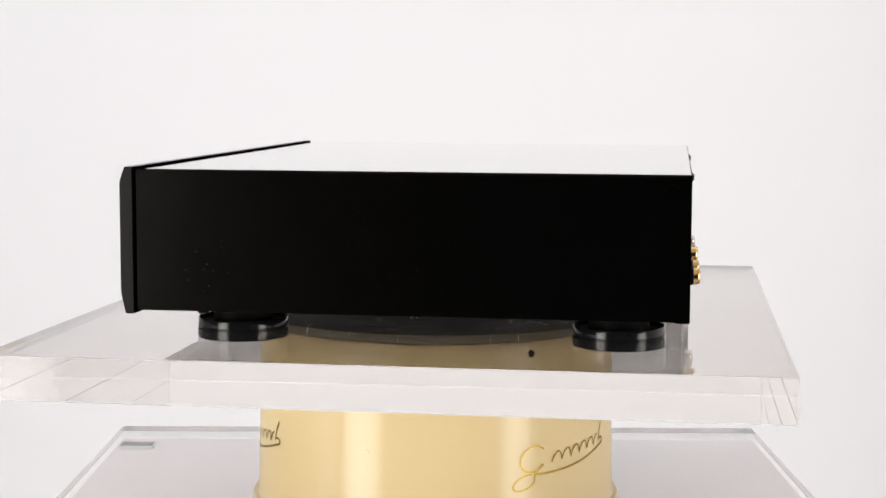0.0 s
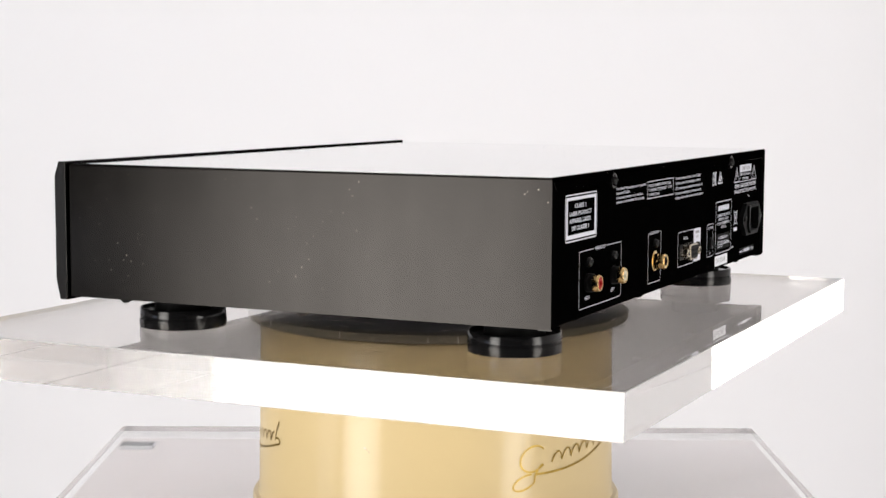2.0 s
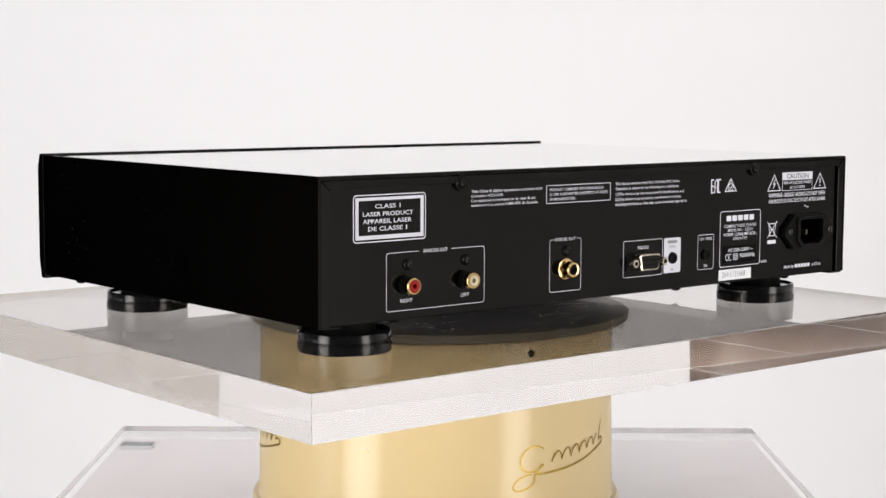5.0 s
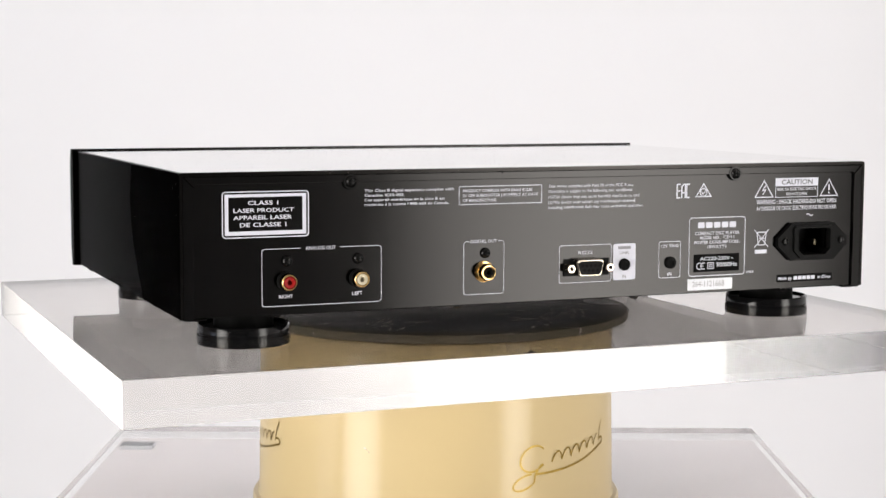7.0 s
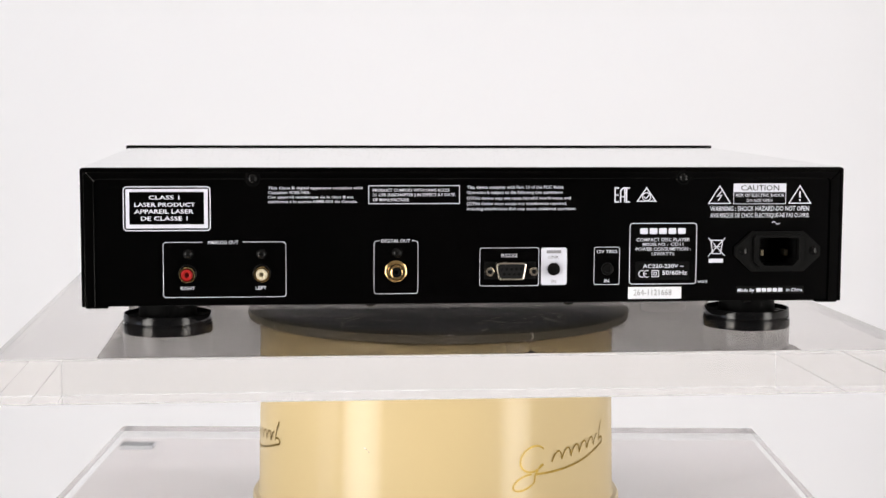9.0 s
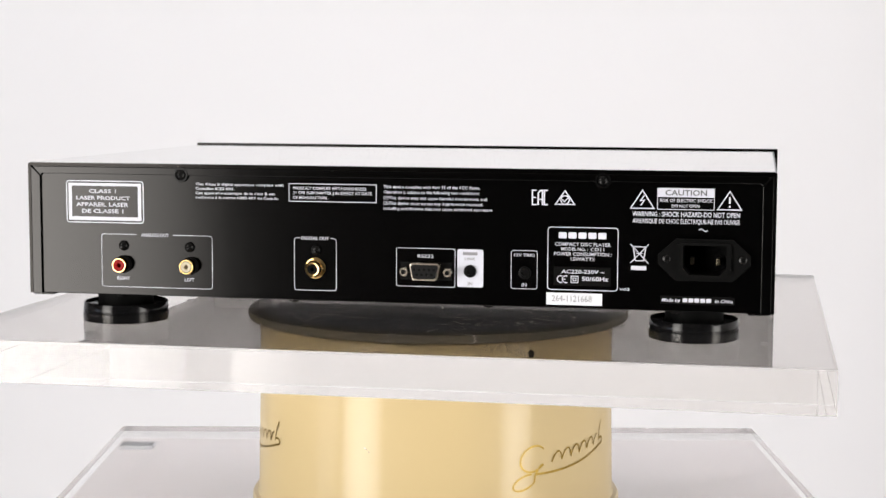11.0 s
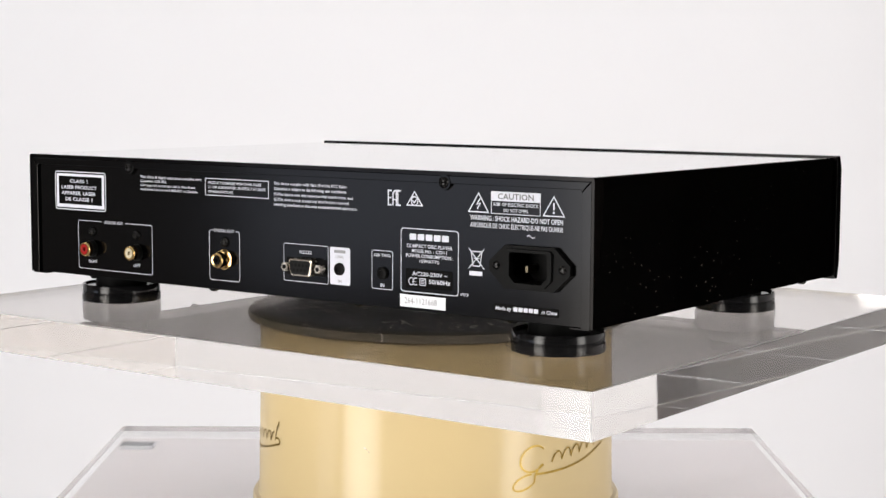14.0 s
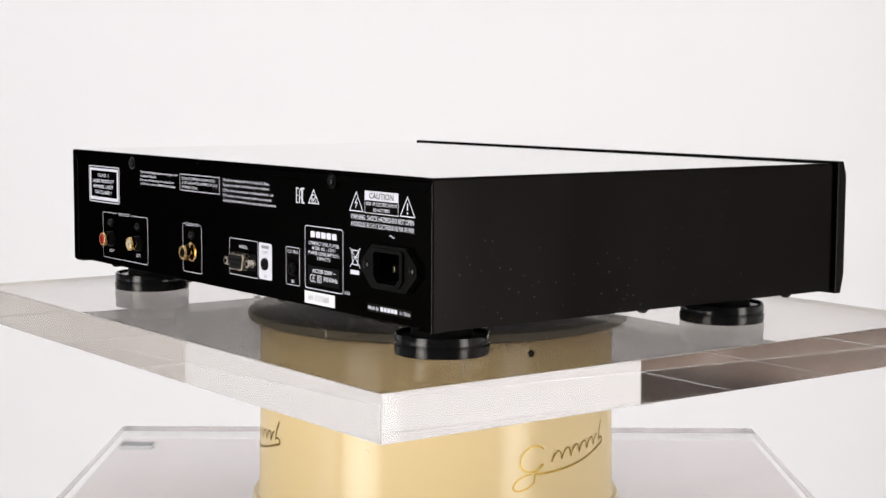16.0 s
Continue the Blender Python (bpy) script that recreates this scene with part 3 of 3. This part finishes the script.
words("WARNING : SHOCK HAZARD-DO NOT OPEN", 136.2, 193.4, 73.7, 70.6, bold=0.015)
words("AVIS:RISQUE DE CHOC ÉLECTRIQUE-NE PAS OUVRIR", 136.3, 193.6, 69.8, 66.9)
stroke([(172.0 + 4.6 * i / 12, 63.9 + 0.7 * math.sin(2 * math.pi * i / 12)) for i in range(13)], 0.5)
# rating plate
outline(90.5, 128.7, 29.7, 64.0, 1.8, 0.45)
for i in range(5):                      # maker's mark, five plain blocks
    bar(96.3 + 5.4 * i, 96.3 + 5.4 * i + 4.5, 57.9, 61.3, r=0.7)
words("COMPACT DISC PLAYER", 94.3, 124.8, 55.9, 53.6)
words("MODEL NO. :", 97.9, 112.4, 53.2, 51.1)
words("CD11", 113.9, 121.2, 53.2, 51.1)
words("POWER CONSUMPTION :", 93.9, 125.3, 50.6, 48.3)
words("15WATTS", 103.1, 116.1, 47.8, 45.7)
bar(93.8, 125.0, 32.0, 42.4, GLOSS_STICKER, name="rating_sticker")
UP = INK - 0.00012
words("AC220-230V ~", 98.1, 121.6, 41.0, 38.6, y=UP, bold=0.018)
for cx in (97.7, 100.5):
    stroke([(cx + 1.9 * math.cos(radians(a)), 35.5 + 1.9 * math.sin(radians(a))) for a in range(60, 301, 20)], 0.5, y=UP)
stroke([(98.7, 35.5), (100.4, 35.5)], 0.45, y=UP)
stroke([(103.4, 33.8), (107.2, 33.8), (107.2, 37.3), (103.4, 37.3)], 0.45, True, y=UP)
stroke([(104.5, 34.8), (106.1, 34.8), (106.1, 36.3), (104.5, 36.3)], 0.4, True, y=UP)
words("50/60Hz", 109.3, 123.7, 37.4, 34.7, y=UP, bold=0.018)
words("V03", 129.6, 135.3, 31.7, 29.9)
bar(89.9, 120.5, 21.3, 28.0, STICKER, name="serial_sticker")
words("264-1121668", 93.0, 114.8, 26.9, 22.9, GREY_INK, UP, bold=0.0)
# crossed-out bin
stroke([(137.0, 54.0), (138.2, 46.6), (142.6, 46.6), (143.8, 54.0)], 0.55)
stroke([(136.6, 54.2), (144.3, 54.2)], 0.6)
stroke([(135.5, 55.6), (145.3, 45.2)], 0.5)
stroke([(145.3, 55.6), (135.5, 45.2)], 0.5)
stroke([(138.6, 50.6), (142.4, 50.6)], 0.45)
bar(135.9, 144.2, 41.5, 43.8)
bar(151.9, 191.6, 23.6, 28.0, GLOSS_STICKER, name="origin_sticker")
words("Made by", 152.7, 162.8, 26.9, 24.6, y=UP, bold=0.015, shear=0.2)
for i in range(5):
    bar(163.9 + 3.15 * i, 163.9 + 3.15 * i + 2.6, 24.7, 26.9, y=UP, r=0.4)
words("in China", 181.2, 190.6, 26.9, 24.7, y=UP, bold=0.015, shear=0.2)
# socket frames and their captions
outline(-168.6, -101.8, 24.3, 54.7, 1.7, gap=(-147.3, -125.2))
words("ANALOG OUT", -144.5, -127.7, 55.7, 53.4)
words("RIGHT", -159.3, -151.6, 30.4, 28.2)
words("LEFT", -118.4, -112.6, 30.4, 28.2)
outline(-53.3, -28.9, 25.4, 54.9, 1.7, gap=(-50.0, -32.2))
words("DIGITAL OUT", -49.2, -33.2, 55.9, 53.8)
outline(5.7, 38.9, 29.3, 50.6, 1.2)
words("RS232", 17.7, 26.8, 47.4, 45.2)
bar(40.2, 54.8, 29.6, 50.6, WHITE_INK, name="printed_field", r=1.3)
bar(43.3, 51.5, 47.4, 49.1, GREY_INK, UP)
words("LINK", 44.4, 50.4, 46.3, 44.4, GREY_INK, UP)
words("IN", 46.2, 48.7, 32.6, 30.5, GREY_INK, UP)
outline(70.3, 84.7, 29.6, 50.7, 1.2)
words("12V TRIG", 71.9, 83.2, 49.2, 47.2)
words("IN", 76.2, 78.9, 32.8, 30.6)


def at(x, z, y=REAR):
    return (x / 1000, y, z / 1000)


def panel_screw(x, z, r, h=0.0016, cup=False):
    profile = [(0, h), (r * 0.45, h * 0.97), (r * 0.8, h * 0.7), (r, h * 0.2), (r, -0.0004)]
    if cup:
        profile = [(0, h), (r * 0.45, h * 0.97), (r * 0.75, h * 0.75), (r * 0.92, h * 0.3), (r * 0.95, 0.0019), (r * 1.22, 0.0019), (r * 1.28, 0.0014), (r * 1.28, -0.0004)]
    s = part("panel_screw", lathe([(a / 1, b) for a, b in profile], 28, centre=at(x, z), axis="y"), DARK_STEEL, player, "black cross-head screw", True)
    slot = box(x / 1000 - r * 0.5, x / 1000 + r * 0.5, REAR - h - 0.00008, REAR - h + 0.0004, z / 1000 - r * 0.1, z / 1000 + r * 0.1)
    box(x / 1000 - r * 0.1, x / 1000 + r * 0.1, REAR - h - 0.00008, REAR - h + 0.0004, z / 1000 - r * 0.5, z / 1000 + r * 0.5, bm=slot)
    part("slot", slot, HOLE, s)
    return s


panel_screw(-119.7, 89.5, 0.0034, 0.0036, True)
panel_screw(120.2, 89.8, 0.0034, 0.0036, True)
panel_screw(-30.8, 93.0, 0.0014)
for x, z in ((-155.0, 48.2), (-115.2, 48.1), (-40.4, 48.3)):
    panel_screw(x, z, 0.0030, 0.0026)


def phono(x, z, insert, tone, washer):
    """A gold phono socket: collar, hollow barrel and a coloured insulator."""
    base = [(0, 0.0), (0.0060, 0.0), (0.0060, 0.0006), (0.0055, 0.0009), (0, 0.0009)] if washer else [(0, 0.0), (0.0051, 0.0), (0.0051, 0.0016), (0.0048, 0.0020), (0, 0.0020)]
    R = 0.0052 if washer else 0.0049
    ri = 0.0027 if washer else 0.0032      # bore of the barrel
    s = part("phono_socket", lathe(base, 40, centre=at(x, z), axis="y"), GOLD if washer else DARK_PLASTIC, player, "gold-plated phono socket", True)
    part("nut", lathe([(R, 0.0008), (R, 0.0030), (R - 0.0005, 0.0034), (0.0030, 0.0034)], 6 if washer else 40, centre=at(x, z), axis="y"), GOLD if washer else DARK_PLASTIC, s)
    part("barrel", lathe([(0.0046, 0.001 if washer else 0.0036), (0.0046, 0.0060), (0.0044, 0.0069), (0.0040, 0.0073), (0.0035, 0.0073), (ri + 0.0001, 0.0069), (ri + 0.0001, 0.002)], 40, centre=at(x, z), axis="y"), GOLD, s, smooth=True)
    if not washer:
        part("sleeve", lathe([(0.0048, 0.001), (0.0048, 0.0038), (0.0044, 0.0040)], 40, centre=at(x, z), axis="y"), DARK_PLASTIC, s, "black plastic sleeve", True)
    part("insulator", lathe([(ri, 0.0060), (ri - 0.0001, 0.0072), (ri - 0.0005, 0.0075), (0.0018, 0.0075), (0.0013, 0.0072), (0.0012, 0.004), (0, 0.004)], 32, centre=at(x, z), axis="y"), insert, s, tone, True)


phono(-155.5, 37.4, RED, "red plastic insulator", False)
phono(-115.1, 37.4, IVORY, "ivory plastic insulator", False)
phono(-41.1, 38.0, HOLE, "black plastic insulator", True)


def serial_port():
    cx, cz = 22.7, 38.0

    def dee(w, h, lean, r=2.0):
        pts, corners = [], ((-w, h), (w, h), (w - lean, -h), (-w + lean, -h))
        for i, (x, z) in enumerate(corners):
            for j in range(5):
                a = radians([135, 45, -50, -130][i] + 40 - j * 20)
                sx, sz = (x - math.copysign(r, x)), (z - math.copysign(r, z))
                pts.append(((cx + sx + r * math.cos(a)) / 1000, (cz + sz + r * math.sin(a)) / 1000))
        return pts
    s = part("serial_port", box(*mm(cx - 14.6, cx + 14.6), REAR - 0.0006, REAR, *mm(cz - 4.9, cz + 4.9), 0.0002), DARK_PLASTIC, player, "nine-way serial port with steel shell")
    part("shell", prism(dee(8.7, 5.0, 1.2), "y", REAR - 0.0058, REAR - 0.0005, 0.0008), STEEL, s)
    part("insulator", prism(dee(7.7, 3.95, 1.15, 1.7), "y", REAR - 0.0061, REAR - 0.0055), PORT_GREY, s, "dark grey plastic insulator")
    for n, z in ((5, 39.4), (4, 36.6)):
        for i in range(n):
            x = cx + (i - (n - 1) / 2) * 2.75
            part("contact_hole", lathe([(0, 0.0063), (0.00085, 0.0063), (0.00085, 0.006)], 12, centre=at(x, z), axis="y"), HOLE, s)
    for x in (10.8, 35.5):
        part("jack_post", lathe([(0, 0.0052), (0.0011, 0.0052), (0.0011, 0.0058), (0.0023, 0.0058), (0.0027, 0.0054), (0.0027, 0.0005)], 6, centre=at(x, 37.8), axis="y"), STEEL, s)
        part("thread_hole", lathe([(0, 0.0059), (0.0013, 0.0059), (0.0013, 0.005)], 16, centre=at(x, 37.8), axis="y"), HOLE, s)


serial_port()


def mini_jack(x, z):
    s = part("mini_jack", lathe([(0.0018, 0.001), (0.0018, 0.0018), (0.0026, 0.0018), (0.0034, 0.0014), (0.0036, 0.0)], 36, centre=at(x, z), axis="y"), DARK_PLASTIC, player, "black mini jack socket", True)
    part("hole", lathe([(0, 0.0012), (0.0019, 0.0012)], 24, centre=at(x, z), axis="y"), HOLE, s)


mini_jack(47.4, 38.5)
mini_jack(77.9, 38.4)


def mains_inlet():
    cx, cz = 175.1, 47.8
    hole = [(163.8, 55.0), (164.8, 56.0), (185.8, 56.0), (186.8, 55.0), (186.8, 43.6), (183.2, 40.0), (167.2, 40.0), (163.8, 43.6)]
    out = [(161.0, 56.2), (162.4, 57.5), (188.0, 57.5), (189.4, 56.2), (189.4, 42.5), (185.0, 38.2), (165.4, 38.2), (161.0, 42.5)]

    def ringed(outer, inner, y0, y1):
        bm = bmesh.new()
        rings = [[bm.verts.new((a / 1000, y, b / 1000)) for a, b in pts] for pts, y in ((outer, y1), (outer, y0), (inner, y0), (inner, y1))]
        for a, b in zip(rings, rings[1:] + rings[:1]):
            for i in range(8):
                bm.faces.new((a[i], a[(i + 1) % 8], b[(i + 1) % 8], b[i]))
        return bm
    rim = [(150.4, 50.5), (160.0, 59.2), (190.2, 59.2), (199.7, 50.5), (199.7, 45.6), (190.2, 36.6), (160.0, 36.6), (150.4, 45.6)]
    s = part("mains_inlet", ringed(rim, hole, REAR - 0.0030, REAR - 0.0001), DARK_PLASTIC, player, "black three-pin mains inlet")
    part("collar", ringed(out, hole, REAR - 0.0046, REAR - 0.0029), DARK_PLASTIC, s)
    part("cavity", ringed([(a * 1.0 + (1 if a > cx else -1), b + (1 if b > cz else -1)) for a, b in hole], hole, REAR + 0.0002, REAR + 0.014), DARK_PLASTIC, s)
    part("cavity_back", prism([(a / 1000, b / 1000) for a, b in hole], "y", REAR + 0.0139, REAR + 0.015), HOLE, s)
    for x, z in ((168.3, 46.4), (182.4, 46.4)):
        part("pin", box(*mm(x - 1.0, x + 1.0), REAR + 0.005, REAR + 0.014, *mm(z - 1.8, z + 1.8), 0.0003), DULL_STEEL, s)
    for x in (155.0, 195.4):
        part("inlet_screw", lathe([(0, 0.0042), (0.0012, 0.0041), (0.0022, 0.0035), (0.0024, 0.0028)], 24, centre=at(x, 48.4), axis="y"), DARK_STEEL, s, smooth=True)


mains_inlet()


# ---- floor tiles beside the set ----
def tiles():
    ground = bpy.data.objects["floor"]
    half, joint = 0.45, 0.017
    me = finish(box(-half + joint, half - joint, -half + joint, half - joint, -0.006, 0.0, 0.0015, 1), "tile", TILE)
    rest = bmesh.new()
    for i in range(14):
        for j in range(14):
            x, y = -9.55 + 0.9 * i, -5.5 + 0.9 * j
            if i < 9:
                ob = new("tile", me)
                ob.parent = ground
                ob.location = (x, y, FLOOR + random.uniform(-0.0006, 0.0006))
            elif x < 1.6 and not (x > -2.3 and -2.3 < y < 2.8):
                box(x - half + joint, x + half - joint, y - half + joint, y + half - joint, FLOOR - 0.006, FLOOR, bm=rest)
    tagged(part("tile_field", rest, TILE, ground), kind="stuff")



tiles()


# ---- how the turning things go ----
def motions():
    for thing, off in ((player, XO), (plate, 0.0), (disc, 0.0)):
        walk(thing, [(t, pose(off * math.cos(radians(a)), off * math.sin(radians(a)), 0, 0, 0, a)) for t, a in TURN])


motions()
